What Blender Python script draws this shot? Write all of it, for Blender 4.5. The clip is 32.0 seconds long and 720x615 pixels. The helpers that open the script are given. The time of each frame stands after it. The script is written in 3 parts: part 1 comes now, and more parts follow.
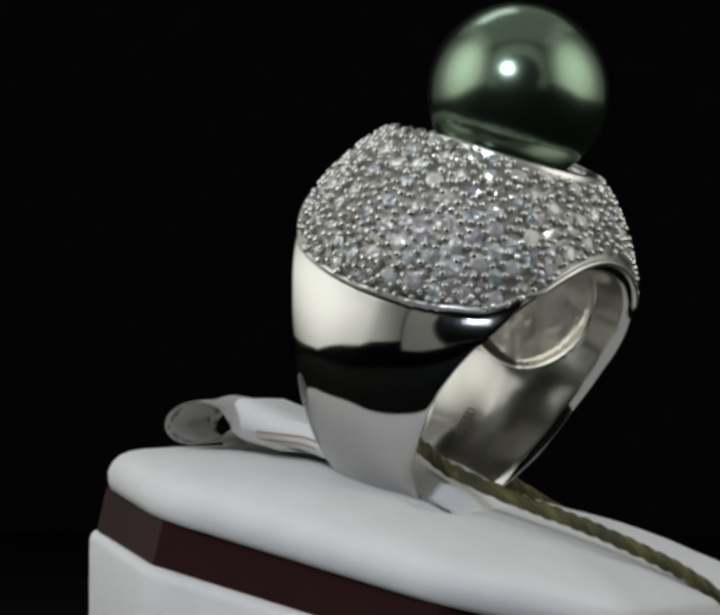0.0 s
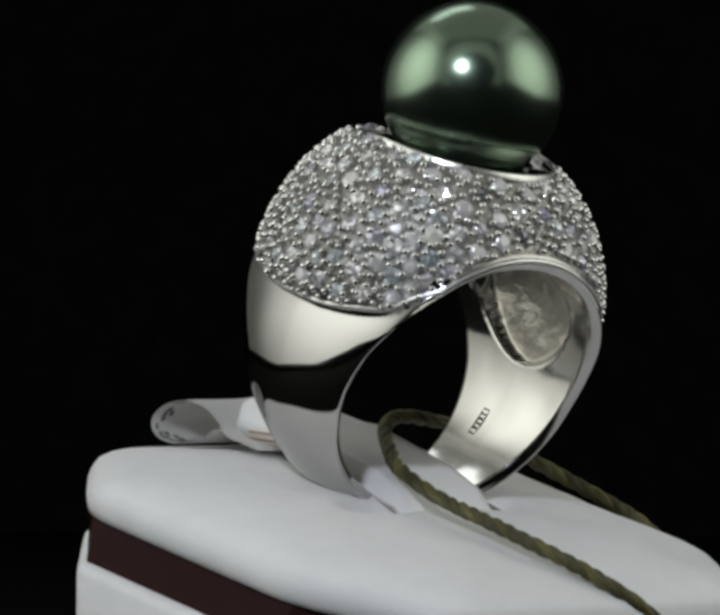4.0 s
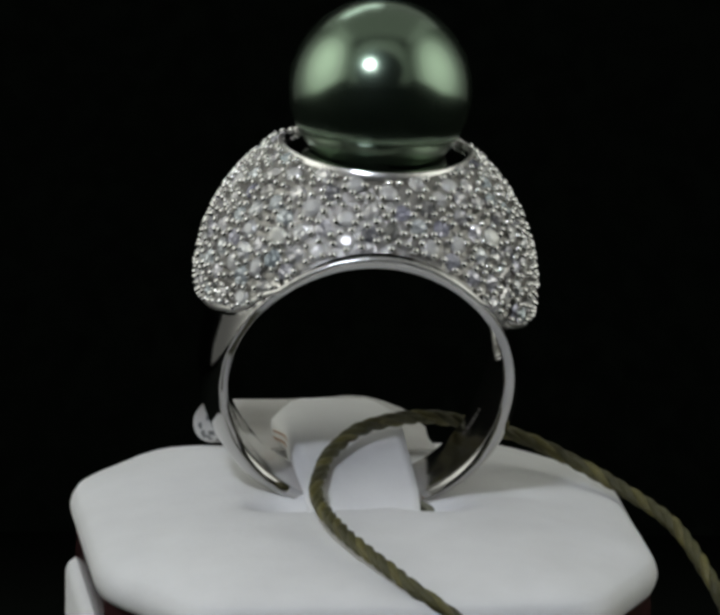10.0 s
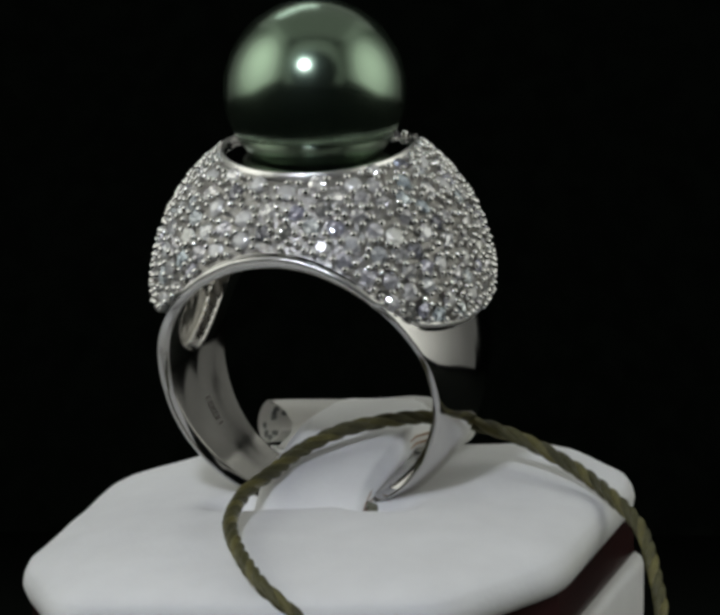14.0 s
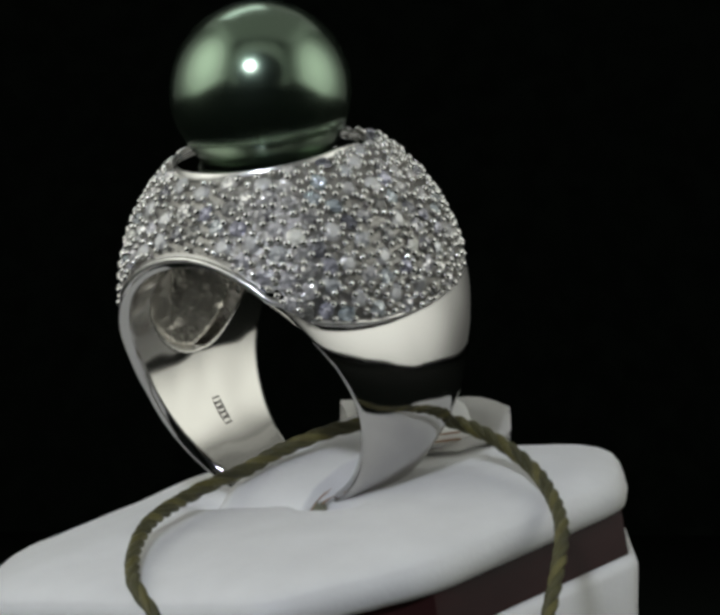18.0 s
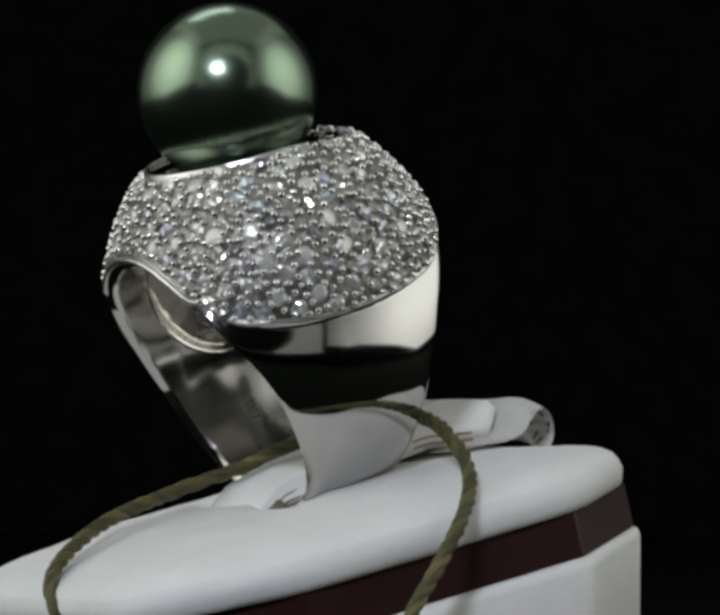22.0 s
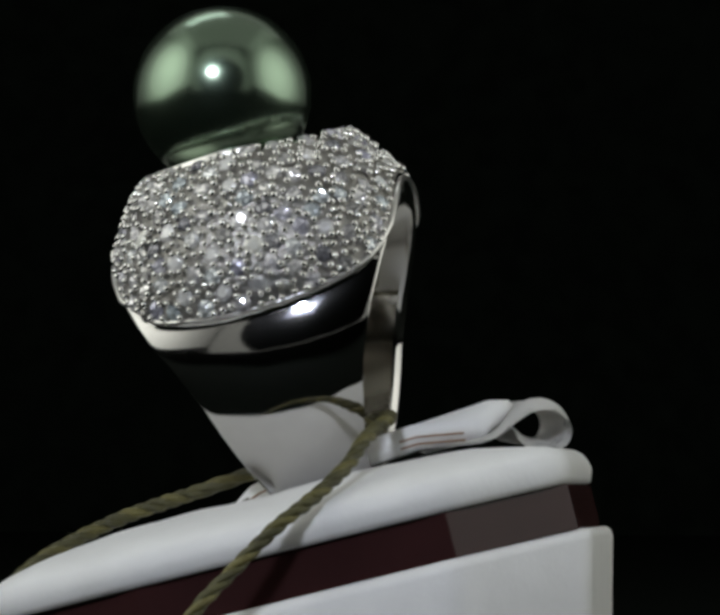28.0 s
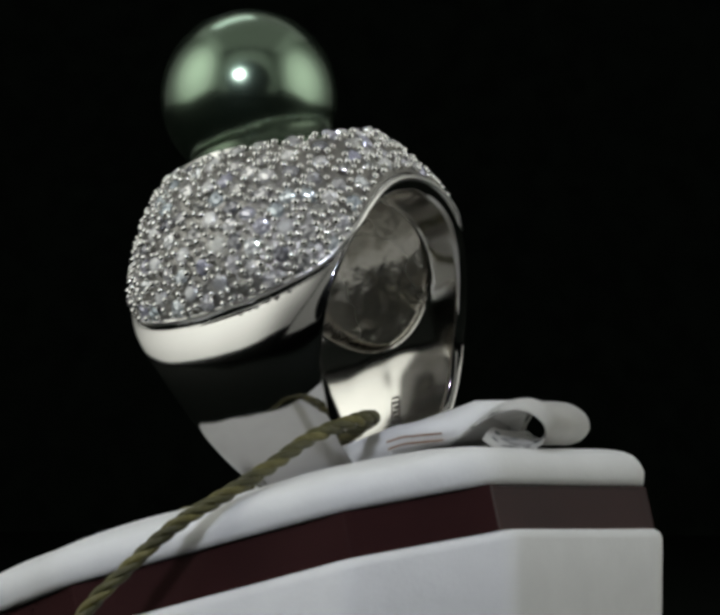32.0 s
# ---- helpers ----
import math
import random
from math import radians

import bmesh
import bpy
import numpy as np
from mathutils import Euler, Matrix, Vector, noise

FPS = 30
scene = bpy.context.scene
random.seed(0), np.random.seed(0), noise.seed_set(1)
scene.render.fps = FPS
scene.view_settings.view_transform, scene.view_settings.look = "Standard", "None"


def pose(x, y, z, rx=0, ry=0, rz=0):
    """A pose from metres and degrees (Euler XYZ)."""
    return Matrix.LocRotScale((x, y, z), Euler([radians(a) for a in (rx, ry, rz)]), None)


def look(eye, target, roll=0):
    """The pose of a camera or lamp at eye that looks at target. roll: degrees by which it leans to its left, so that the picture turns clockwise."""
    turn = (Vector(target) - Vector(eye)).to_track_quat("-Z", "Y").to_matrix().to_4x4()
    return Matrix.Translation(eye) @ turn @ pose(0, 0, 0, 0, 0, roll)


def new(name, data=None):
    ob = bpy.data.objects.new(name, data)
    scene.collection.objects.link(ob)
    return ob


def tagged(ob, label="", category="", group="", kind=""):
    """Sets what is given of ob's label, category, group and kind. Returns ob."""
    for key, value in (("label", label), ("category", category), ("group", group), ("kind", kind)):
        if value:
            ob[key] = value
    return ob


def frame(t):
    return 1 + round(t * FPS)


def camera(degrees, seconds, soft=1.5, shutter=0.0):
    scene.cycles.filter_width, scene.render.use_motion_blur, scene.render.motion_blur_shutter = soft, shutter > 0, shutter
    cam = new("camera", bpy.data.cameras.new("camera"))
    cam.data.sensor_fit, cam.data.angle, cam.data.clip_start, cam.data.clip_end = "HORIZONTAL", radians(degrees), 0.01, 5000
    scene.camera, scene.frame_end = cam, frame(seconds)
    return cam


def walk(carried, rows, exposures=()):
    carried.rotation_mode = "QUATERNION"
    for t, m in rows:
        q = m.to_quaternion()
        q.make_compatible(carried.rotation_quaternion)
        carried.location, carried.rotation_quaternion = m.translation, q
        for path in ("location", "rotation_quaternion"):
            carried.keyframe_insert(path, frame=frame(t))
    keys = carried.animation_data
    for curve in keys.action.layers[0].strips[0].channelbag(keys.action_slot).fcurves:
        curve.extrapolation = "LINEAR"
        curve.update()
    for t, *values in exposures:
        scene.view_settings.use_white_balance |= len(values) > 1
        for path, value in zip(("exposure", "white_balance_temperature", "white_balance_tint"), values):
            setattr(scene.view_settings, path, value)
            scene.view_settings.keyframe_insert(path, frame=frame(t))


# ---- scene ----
# A pearl ring on a white ring stand turns slowly on its spot before a fixed macro camera.
MM = 0.001
BASE = 0.030          # height of the turning origin above the table

cam = camera(5.6193, 32.0, soft=3.9)
EYE = pose(0, -0.4662, 0.0035 + BASE, 90.3576, -0.3574, 0.1523)
walk(cam, [(0, EYE), (32, EYE)], [(0, 0.18), (8, 0.08), (14, 0.05), (18, 0.06), (21, 0.18), (32, 0.16)])

# turn of the table, degrees at the given seconds
TURN = [(0, 63.18), (0.5, 60.2), (1, 57.58), (1.5, 54.57), (2, 51.91), (2.5, 49.14), (3, 46.16), (3.5, 43.78), (4, 40.73), (5, 35.08), (5.5, 32.2), (6, 29.44), (6.5, 26.5), (7, 23.76), (7.5, 20.83), (8, 17.77), (8.5, 15.5), (9, 12.77), (9.5, 9.97), (10, 7.4), (10.5, 3.98), (11, 1.57), (11.5, -1.33), (12, -4.73), (12.5, -7.05), (13, -10.5), (13.5, -12.73), (14, -15.77), (14.5, -18.57), (15, -21.5), (16, -27.16), (16.5, -30.2), (17, -32.95), (17.5, -35.66), (18, -38.81), (18.5, -41.4), (19, -44.42), (19.5, -47.15), (20, -50.08), (20.5, -52.95), (21, -55.75), (21.5, -58.03), (22, -60.87), (22.5, -63.33), (23, -66.42), (23.5, -69.08), (24, -72.22), (24.5, -75.28), (25, -77.86), (25.5, -81.16), (26, -83.73), (27, -89.39), (27.5, -91.72), (28, -95.3), (28.5, -98.13), (29, -100.99), (29.5, -103.88), (30, -106.27), (30.5, -109.31), (31, -111.82), (31.5, -114.49), (32, -117.66)]


def turning(ob):
    walk(ob, [(t, pose(0, 0, BASE, 0, 0, a)) for t, a in TURN])


# ---- light ----
world = bpy.data.worlds.new("world")
scene.world = world
world.use_nodes = True
world.node_tree.nodes["Background"].inputs[0].default_value = (0.5, 0.55, 0.6, 1)
world.node_tree.nodes["Background"].inputs[1].default_value = 0.0005


def lamp(name, way, dist, w, h, watts, color):
    data = bpy.data.lights.new(name, "AREA")
    data.shape, data.size, data.size_y, data.energy, data.color = "RECTANGLE", w, h, watts, color
    ob = new(name, data)
    c = Vector((0, -0.01, BASE + 0.012))
    ob.matrix_world = look(c + Vector(way).normalized() * dist, c)
    return ob


TINT = (0.98, 1.0, 0.93)
lamp("top_light", (-0.2, 0.55, 0.8), 0.5, 0.22, 0.10, 0.12, (0.92, 0.98, 1.0))
lamp("spot_a", (-0.25, -0.84, 0.50), 0.45, 0.009, 0.009, 0.37, (0.83, 0.88, 1.0))
lamp("spot_b", (-0.19, -0.86, 0.50), 0.45, 0.009, 0.009, 0.37, (0.83, 0.88, 1.0))


lamp("panel_top", (0, 0.25, 1.0), 0.55, 0.8, 0.8, 0.46, TINT)
# Added blue fill that lays a soft glow round the pearl's highlight.
lamp("glow_fill", (-0.22, -0.86, 0.50), 0.46, 0.10, 0.08, 0.010, (0.50, 0.60, 1.0))


# ---- materials ----
def material(name, color, rough=0.5, metal=0.0, bump=0.0, scale=1000.0, vary=0.0, coat=0.0, rough_vary=0.0, detail=3.0):
    m = bpy.data.materials.new(name)
    m.use_nodes = True
    n, l = m.node_tree.nodes, m.node_tree.links
    b = n["Principled BSDF"]
    b.inputs["Base Color"].default_value = (*color, 1)
    b.inputs["Roughness"].default_value = rough
    b.inputs["Metallic"].default_value = metal
    b.inputs["Coat Weight"].default_value = coat
    b.inputs["Coat Roughness"].default_value = 0.05
    co = n.new("ShaderNodeTexCoord")
    big = n.new("ShaderNodeTexNoise")
    big.inputs["Scale"].default_value = scale * 0.15
    big.inputs["Detail"].default_value = 4
    l.new(co.outputs["Object"], big.inputs["Vector"])
    fine = n.new("ShaderNodeTexNoise")
    fine.inputs["Scale"].default_value = scale
    fine.inputs["Detail"].default_value = detail
    l.new(co.outputs["Object"], fine.inputs["Vector"])
    if vary:
        ramp = n.new("ShaderNodeMapRange")
        ramp.inputs["From Min"].default_value, ramp.inputs["From Max"].default_value = 0.3, 0.7
        ramp.inputs["To Min"].default_value, ramp.inputs["To Max"].default_value = 1 - vary, 1 + vary
        l.new(big.outputs["Fac"], ramp.inputs["Value"])
        mul = n.new("ShaderNodeVectorMath")
        mul.operation = "SCALE"
        mul.inputs[0].default_value = color
        l.new(ramp.outputs["Result"], mul.inputs["Scale"])
        l.new(mul.outputs["Vector"], b.inputs["Base Color"])
    if rough_vary:
        rr = n.new("ShaderNodeMapRange")
        rr.inputs["From Min"].default_value, rr.inputs["From Max"].default_value = 0.3, 0.75
        rr.inputs["To Min"].default_value, rr.inputs["To Max"].default_value = rough, rough + rough_vary
        l.new(big.outputs["Fac"], rr.inputs["Value"])
        l.new(rr.outputs["Result"], b.inputs["Roughness"])
    if bump:
        bp = n.new("ShaderNodeBump")
        bp.inputs["Strength"].default_value = bump
        bp.inputs["Distance"].default_value = 0.0002
        l.new(fine.outputs["Fac"], bp.inputs["Height"])
        l.new(bp.outputs["Normal"], b.inputs["Normal"])
    return m


SILVER = material("polished_white_gold", (0.46, 0.45, 0.435), 0.05, 1.0, 1.3, 190, 0.03, rough_vary=0.05, detail=0.2)
BORDER = material("bright_cut_border", (0.76, 0.75, 0.72), 0.26, 1.0, 0.25, 900, 0.05, rough_vary=0.1)
# Beads: same white gold, base lightened above the band's to paint in their glint.
BRIGHT = material("glint_bead_metal", (0.97, 0.96, 0.93), 0.15, 1.0, 0.0, 700, 0.03)
SATIN = material("satin_white_gold", (0.53, 0.515, 0.485), 0.07, 1.0, 2.2, 190, 0.18, rough_vary=0.12, detail=0.6)
CAST = material("rough_cast_white_gold", (0.55, 0.52, 0.46), 0.22, 1.0, 1.6, 420, 0.35, rough_vary=0.2)
PEARL = material("dark_green_pearl", (0.232, 0.312, 0.23), 0.21, 0.99, 0.0, 300, 0.06, coat=0.02)
PEARL.node_tree.nodes["Principled BSDF"].inputs["Coat Roughness"].default_value = 0.07
WHITE = material("white_leatherette", (0.76, 0.76, 0.75), 0.5, 0.0, 0.12, 2500, 0.03, rough_vary=0.1)
MAROON = material("maroon_lacquer", (0.032, 0.012, 0.012), 0.22, 0.0, 0.03, 900, 0.15)
MAROON.node_tree.nodes["Principled BSDF"].inputs["Specular IOR Level"].default_value = 0.22
PAPER = material("white_tag_paper", (0.78, 0.77, 0.74), 0.45, 0.0, 0.1, 1800, 0.04)
PAPER_CORE = material("torn_lining", (0.17, 0.17, 0.12), 0.7, 0.0, 0.4, 1500, 0.25)
PAPER.node_tree.nodes["Principled BSDF"].inputs["Alpha"].default_value = 0.62
INK = material("brown_ink", (0.33, 0.20, 0.11), 0.6, 0.0, 0.1, 1500, 0.2)
GREYINK = material("grey_print", (0.15, 0.155, 0.15), 0.6, 0.0, 0.1, 1500, 0.2)
BLACK = material("black_cloth", (0.0045, 0.0060, 0.0045), 0.95, 0.0, 0.3, 2000, 0.3)
BLACK.node_tree.nodes["Principled BSDF"].inputs["Specular IOR Level"].default_value = 0.03
CORD = material("olive_cord", (0.062, 0.058, 0.019), 0.5, 0.1, 0.6, 4000, 0.35)
GOLD = material("gold_thread", (0.112, 0.100, 0.030), 0.45, 0.15, 0.6, 4000, 0.35)
STAMP = material("stamped_mark", (0.12, 0.11, 0.10), 0.5, 0.8, 0.2, 2000, 0.2)


def diamond(name, dark, light, metal, rough, facet, tones=()):
    """Cut stone: many small facets at random slants, each stone a shade of its own."""
    m = bpy.data.materials.new(name)
    m.use_nodes = True
    n, l = m.node_tree.nodes, m.node_tree.links
    b = n["Principled BSDF"]
    b.inputs["Roughness"].default_value = rough
    b.inputs["Metallic"].default_value = metal
    b.inputs["IOR"].default_value = 2.2
    info = n.new("ShaderNodeObjectInfo")
    mix = n.new("ShaderNodeValToRGB")
    mix.color_ramp.elements[0].color = (*dark, 1)
    mix.color_ramp.elements[1].color = (*light, 1)
    for at, tone in tones:
        mix.color_ramp.elements.new(at).color = (*tone, 1)
    l.new(info.outputs["Random"], mix.inputs["Fac"])
    l.new(mix.outputs["Color"], b.inputs["Base Color"])
    co = n.new("ShaderNodeTexCoord")
    cell = n.new("ShaderNodeTexVoronoi")
    cell.inputs["Scale"].default_value = 3400
    l.new(co.outputs["Object"], cell.inputs["Vector"])
    shift = n.new("ShaderNodeVectorMath")
    shift.operation = "SUBTRACT"
    shift.inputs[1].default_value = (0.5, 0.5, 0.5)
    l.new(cell.outputs["Color"], shift.inputs[0])
    geo = n.new("ShaderNodeNewGeometry")
    add = n.new("ShaderNodeVectorMath")
    add.operation = "MULTIPLY_ADD"
    add.inputs[1].default_value = (facet, facet, facet)
    l.new(shift.outputs["Vector"], add.inputs[0])
    l.new(geo.outputs["Normal"], add.inputs[2])
    nrm = n.new("ShaderNodeVectorMath")
    nrm.operation = "NORMALIZE"
    l.new(add.outputs["Vector"], nrm.inputs[0])
    l.new(nrm.outputs["Vector"], b.inputs["Normal"])
    return m


# Dark, white and bluish tones put the clear stones' sparkle into colour.
GEM = diamond("clear_diamond", (0.15, 0.15, 0.18), (1.0, 1.0, 0.98), 0.55, 0.13, 1.2, ((0.2, (0.92, 0.90, 0.86)), (0.35, (0.40, 0.40, 0.52)), (0.45, (0.92, 0.90, 0.91)), (0.6, (0.25, 0.245, 0.22)), (0.72, (0.95, 0.93, 0.90)), (0.85, (0.50, 0.57, 0.60))))
MILKY = diamond("cloudy_diamond", (0.42, 0.42, 0.42), (0.74, 0.73, 0.70), 0.25, 0.30, 0.16)
CREAM = diamond("opaque_diamond", (0.66, 0.65, 0.58), (0.80, 0.79, 0.71), 0.15, 0.30, 0.08)
# White gold again, darkened to put the shade between stones into the colour.
BED = material("shaded_bed", (0.33, 0.32, 0.30), 0.36, 1.0, 0.9, 2600, 0.25)


def diffuser(peak, rest, wide, high):
    """Cloth lit from behind by a lamp: brightest before the lamp, fading outwards."""
    m = bpy.data.materials.new("lit_diffuser_cloth")
    m.use_nodes = True
    n, l = m.node_tree.nodes, m.node_tree.links
    n.remove(n["Principled BSDF"])
    co = n.new("ShaderNodeTexCoord")
    scale = n.new("ShaderNodeVectorMath")
    scale.operation = "MULTIPLY"
    scale.inputs[1].default_value = (1 / wide, 1 / high, 0)
    l.new(co.outputs["Object"], scale.inputs[0])
    dot = n.new("ShaderNodeVectorMath")
    dot.operation = "DOT_PRODUCT"
    l.new(scale.outputs["Vector"], dot.inputs[0])
    l.new(scale.outputs["Vector"], dot.inputs[1])
    half = n.new("ShaderNodeMath")
    half.operation = "MULTIPLY"
    half.inputs[1].default_value = -0.5
    spread = n.new("ShaderNodeMath")
    spread.operation = "POWER"
    spread.inputs[1].default_value = 1.2
    l.new(dot.outputs["Value"], spread.inputs[0])
    l.new(spread.outputs[0], half.inputs[0])
    ex = n.new("ShaderNodeMath")
    ex.operation = "EXPONENT"
    l.new(half.outputs[0], ex.inputs[0])
    amp = n.new("ShaderNodeMath")
    amp.operation = "MULTIPLY_ADD"
    amp.inputs[1].default_value, amp.inputs[2].default_value = peak, rest
    l.new(ex.outputs[0], amp.inputs[0])
    e = n.new("ShaderNodeEmission")
    e.inputs["Color"].default_value = (*TINT, 1)
    l.new(amp.outputs[0], e.inputs["Strength"])
    l.new(e.outputs[0], n["Material Output"].inputs["Surface"])
    return m


# ---- helpers of this scene ----
def smooth(me, on=True):
    for p in me.polygons:
        p.use_smooth = on


def part(name, bm, mat, parent=None, label="", flat=False):
    me = bpy.data.meshes.new(name)
    bm.to_mesh(me)
    bm.free()
    smooth(me, not flat)
    me.materials.append(mat)
    ob = new(name, me)
    if parent is not None:
        ob.parent = parent
    if label:
        tagged(ob, label)
    return ob


def grid_mesh(rows, wrap_u=False, wrap_v=False):
    """A bmesh sheet from rows of points."""
    bm = bmesh.new()
    vs = [[bm.verts.new(p) for p in r] for r in rows]
    nu, nv = len(vs), len(vs[0])
    for i in range(nu if wrap_u else nu - 1):
        for j in range(nv if wrap_v else nv - 1):
            a, b = vs[i][j], vs[(i + 1) % nu][j]
            c, d = vs[(i + 1) % nu][(j + 1) % nv], vs[i][(j + 1) % nv]
            bm.faces.new((a, b, c, d))
    return bm


def thing(name, label, category):
    ob = new(name)
    ob.empty_display_size = 0.005
    return tagged(ob, label, category)


def slab(shape, half):
    """A flat plate of the given outline."""
    bm = bmesh.new()
    top = [bm.verts.new((x, y, half)) for x, y in shape]
    low = [bm.verts.new((x, y, -half)) for x, y in shape]
    bm.faces.new(top)
    bm.faces.new(low[::-1])
    for i in range(len(shape)):
        bm.faces.new((low[i - 1], low[i], top[i], top[i - 1]))
    return bm


def lerp_table(x, table):
    if x <= table[0][0]:
        return table[0][1]
    for (a, va), (b, vb) in zip(table, table[1:]):
        if x <= b:
            k = (x - a) / (b - a)
            return va + (vb - va) * k
    return table[-1][1]


def smooth_table(table, lo, hi, n=361, passes=12):
    xs = [lo + (hi - lo) * i / (n - 1) for i in range(n)]
    ys = [lerp_table(x, table) for x in xs]
    for _ in range(passes):
        ys = [ys[0]] + [(ys[i - 1] + ys[i] * 2 + ys[i + 1]) / 4 for i in range(1, n - 1)] + [ys[-1]]

    def value(x):
        k = (x - lo) / (hi - lo) * (n - 1)
        i = max(0, min(n - 2, int(k)))
        return ys[i] + (ys[i + 1] - ys[i]) * max(0.0, min(1.0, k - i))
    return value


# ---- the dark booth ----
def booth():
    def sheet(name, m, w, d):
        bm = bmesh.new()
        bmesh.ops.create_cube(bm, size=1, matrix=m @ Matrix.Diagonal((w, d, 0.01, 1)))
        return tagged(part(name, bm, BLACK, flat=True), kind="structure")
    tagged(sheet("floor", pose(0, 0, -0.005), 1.8, 1.8), "matt black cloth floor under the ring stand")
    tagged(sheet("wall_north", pose(0, 0.9, 0.6, 90), 1.8, 1.2), "matt black cloth backdrop")
    sheet("wall_south", pose(0, -0.9, 0.6, 90), 1.8, 1.2)
    sheet("wall_east", pose(0.9, 0, 0.6, 0, 90), 1.2, 1.8)
    sheet("wall_west", pose(-0.9, 0, 0.6, 0, 90), 1.2, 1.8)
    sheet("ceiling", pose(0, 0, 1.2), 1.8, 1.8)
    for x, y, z, peak in ((-0.42, -0.09, 0.28, 1.6), (0.42, -0.08, 0.23, 1.35)):
        # local x runs along y of the booth, local y upwards; the origin sits before the lamp
        panel = thing("light_panel", "white diffuser cloth panel lit from behind", "light panel")
        panel.matrix_world = Matrix.Translation((x, y, z))
        turn = Matrix(((0, 0, 1, 0), (1, 0, 0, 0), (0, 1, 0, 0), (0, 0, 0, 1)))
        m = diffuser(peak, 0.11, 0.19, 0.222)
        shape = [(-0.50, 0.17), (-0.05, 0.02), (0.50, 0.015), (0.50, 0.80), (-0.50, 0.80)]
        shape = [(b - y, c - z) for b, c in shape]
        cloth = part("cloth", slab(shape, 0.002), m, panel, flat=True)
        cloth.matrix_local = turn
        bm = bmesh.new()
        for (a, b), (c, d) in zip(shape[:4], shape[1:]):
            way = Vector((c - a, d - b, 0))
            bar = Matrix.Translation(((a + c) / 2, (b + d) / 2, 0)) @ Matrix.Rotation(math.atan2(way.y, way.x), 4, "Z")
            bmesh.ops.create_cube(bm, size=1, matrix=bar @ Matrix.Translation((0, -0.006, 0)) @ Matrix.Diagonal((way.length, 0.012, 0.012, 1)))
        part("rim", bm, BLACK, panel, "black rim", flat=True).matrix_local = turn


def front_cloth():
    """Diffuser cloth before the booth's mouth, with an oval opening for the camera."""
    panel = thing("light_panel", "white diffuser cloth panel with a tall oval camera opening", "light panel")
    panel.matrix_world = Matrix.Translation((-0.01, -0.515, 0.55)) @ Matrix.Rotation(radians(90), 4, "X")
    n, hole, tall, w, lo, hi = 64, 0.30, 0.285, 0.408, -0.20, 0.80
    inner, outer = [], []
    for k in range(n):
        a = 2 * math.pi * (k + 0.5) / n
        c, q = math.cos(a), math.sin(a)
        f = min(w / max(1e-6, abs(c)), (hi if q > 0 else -lo) / max(1e-6, abs(q)))
        outer.append((c * f, q * f))
        h = min(1 / math.hypot(c / hole, q / tall), f - 0.002)
        inner.append((c * h, q * h))
    rows = [[(x, y - 0.25, z) for x, y in line] for line, z in ((inner, 0.002), (outer, 0.002), (outer, -0.002), (inner, -0.002))]
    part("cloth", grid_mesh(rows, wrap_u=True, wrap_v=True), diffuser(0.18, 0.17, 0.30, 0.30), panel, flat=True)
    rows = [[(x * f, y * f - 0.25, z) for x, y in inner] for f, z in ((1.0, 0.005), (0.985, 0.005), (0.985, -0.005), (1.0, -0.005))]
    part("rim", grid_mesh(rows, wrap_u=True, wrap_v=True), BLACK, panel, "black rim", flat=True)


# ---- ring stand ----
STAND = Matrix.Translation((-1.75, -4.05, -8.92)) @ Matrix.Rotation(radians(-1.0), 4, "Y") @ Matrix.Rotation(radians(14.3), 4, "X")
FLAP = Matrix.Translation((-1.55, -4.05, -8.37)) @ Matrix.Rotation(radians(15.2), 4, "X")


def to_m(p):
    return Vector(p) * MM


def outline(hx, side, ends, hb, hf, n_round=5, r=1.6):
    """An eight-sided outline with rounded corners: hx half width, side (front, back) ends of the sides, ends (front, back), hb, hf half widths there."""
    pts = [(hx, side[0]), (hx, side[1]), (hb, ends[1]), (-hb, ends[1]), (-hx, side[1]), (-hx, side[0]), (-hf, ends[0]), (hf, ends[0])]
    out = []
    for i, p in enumerate(pts):
        p = Vector(p)
        a, b = Vector(pts[i - 1]), Vector(pts[(i + 1) % 8])
        da, db = (a - p).normalized(), (b - p).normalized()
        for k in range(n_round):
            t = k / (n_round - 1)
            q0, q1 = p + da * r, p + db * r
            out.append((q0 * (1 - t) ** 2 + p * 2 * t * (1 - t) + q1 * t * t))
    # even spread along the edge, so that the cushion bends smoothly
    dense = []
    for i, p in enumerate(out):
        q = out[(i + 1) % len(out)]
        m = max(1, int((q - p).length / 0.5))
        for k in range(m):
            dense.append(p.lerp(q, k / m))
    return dense


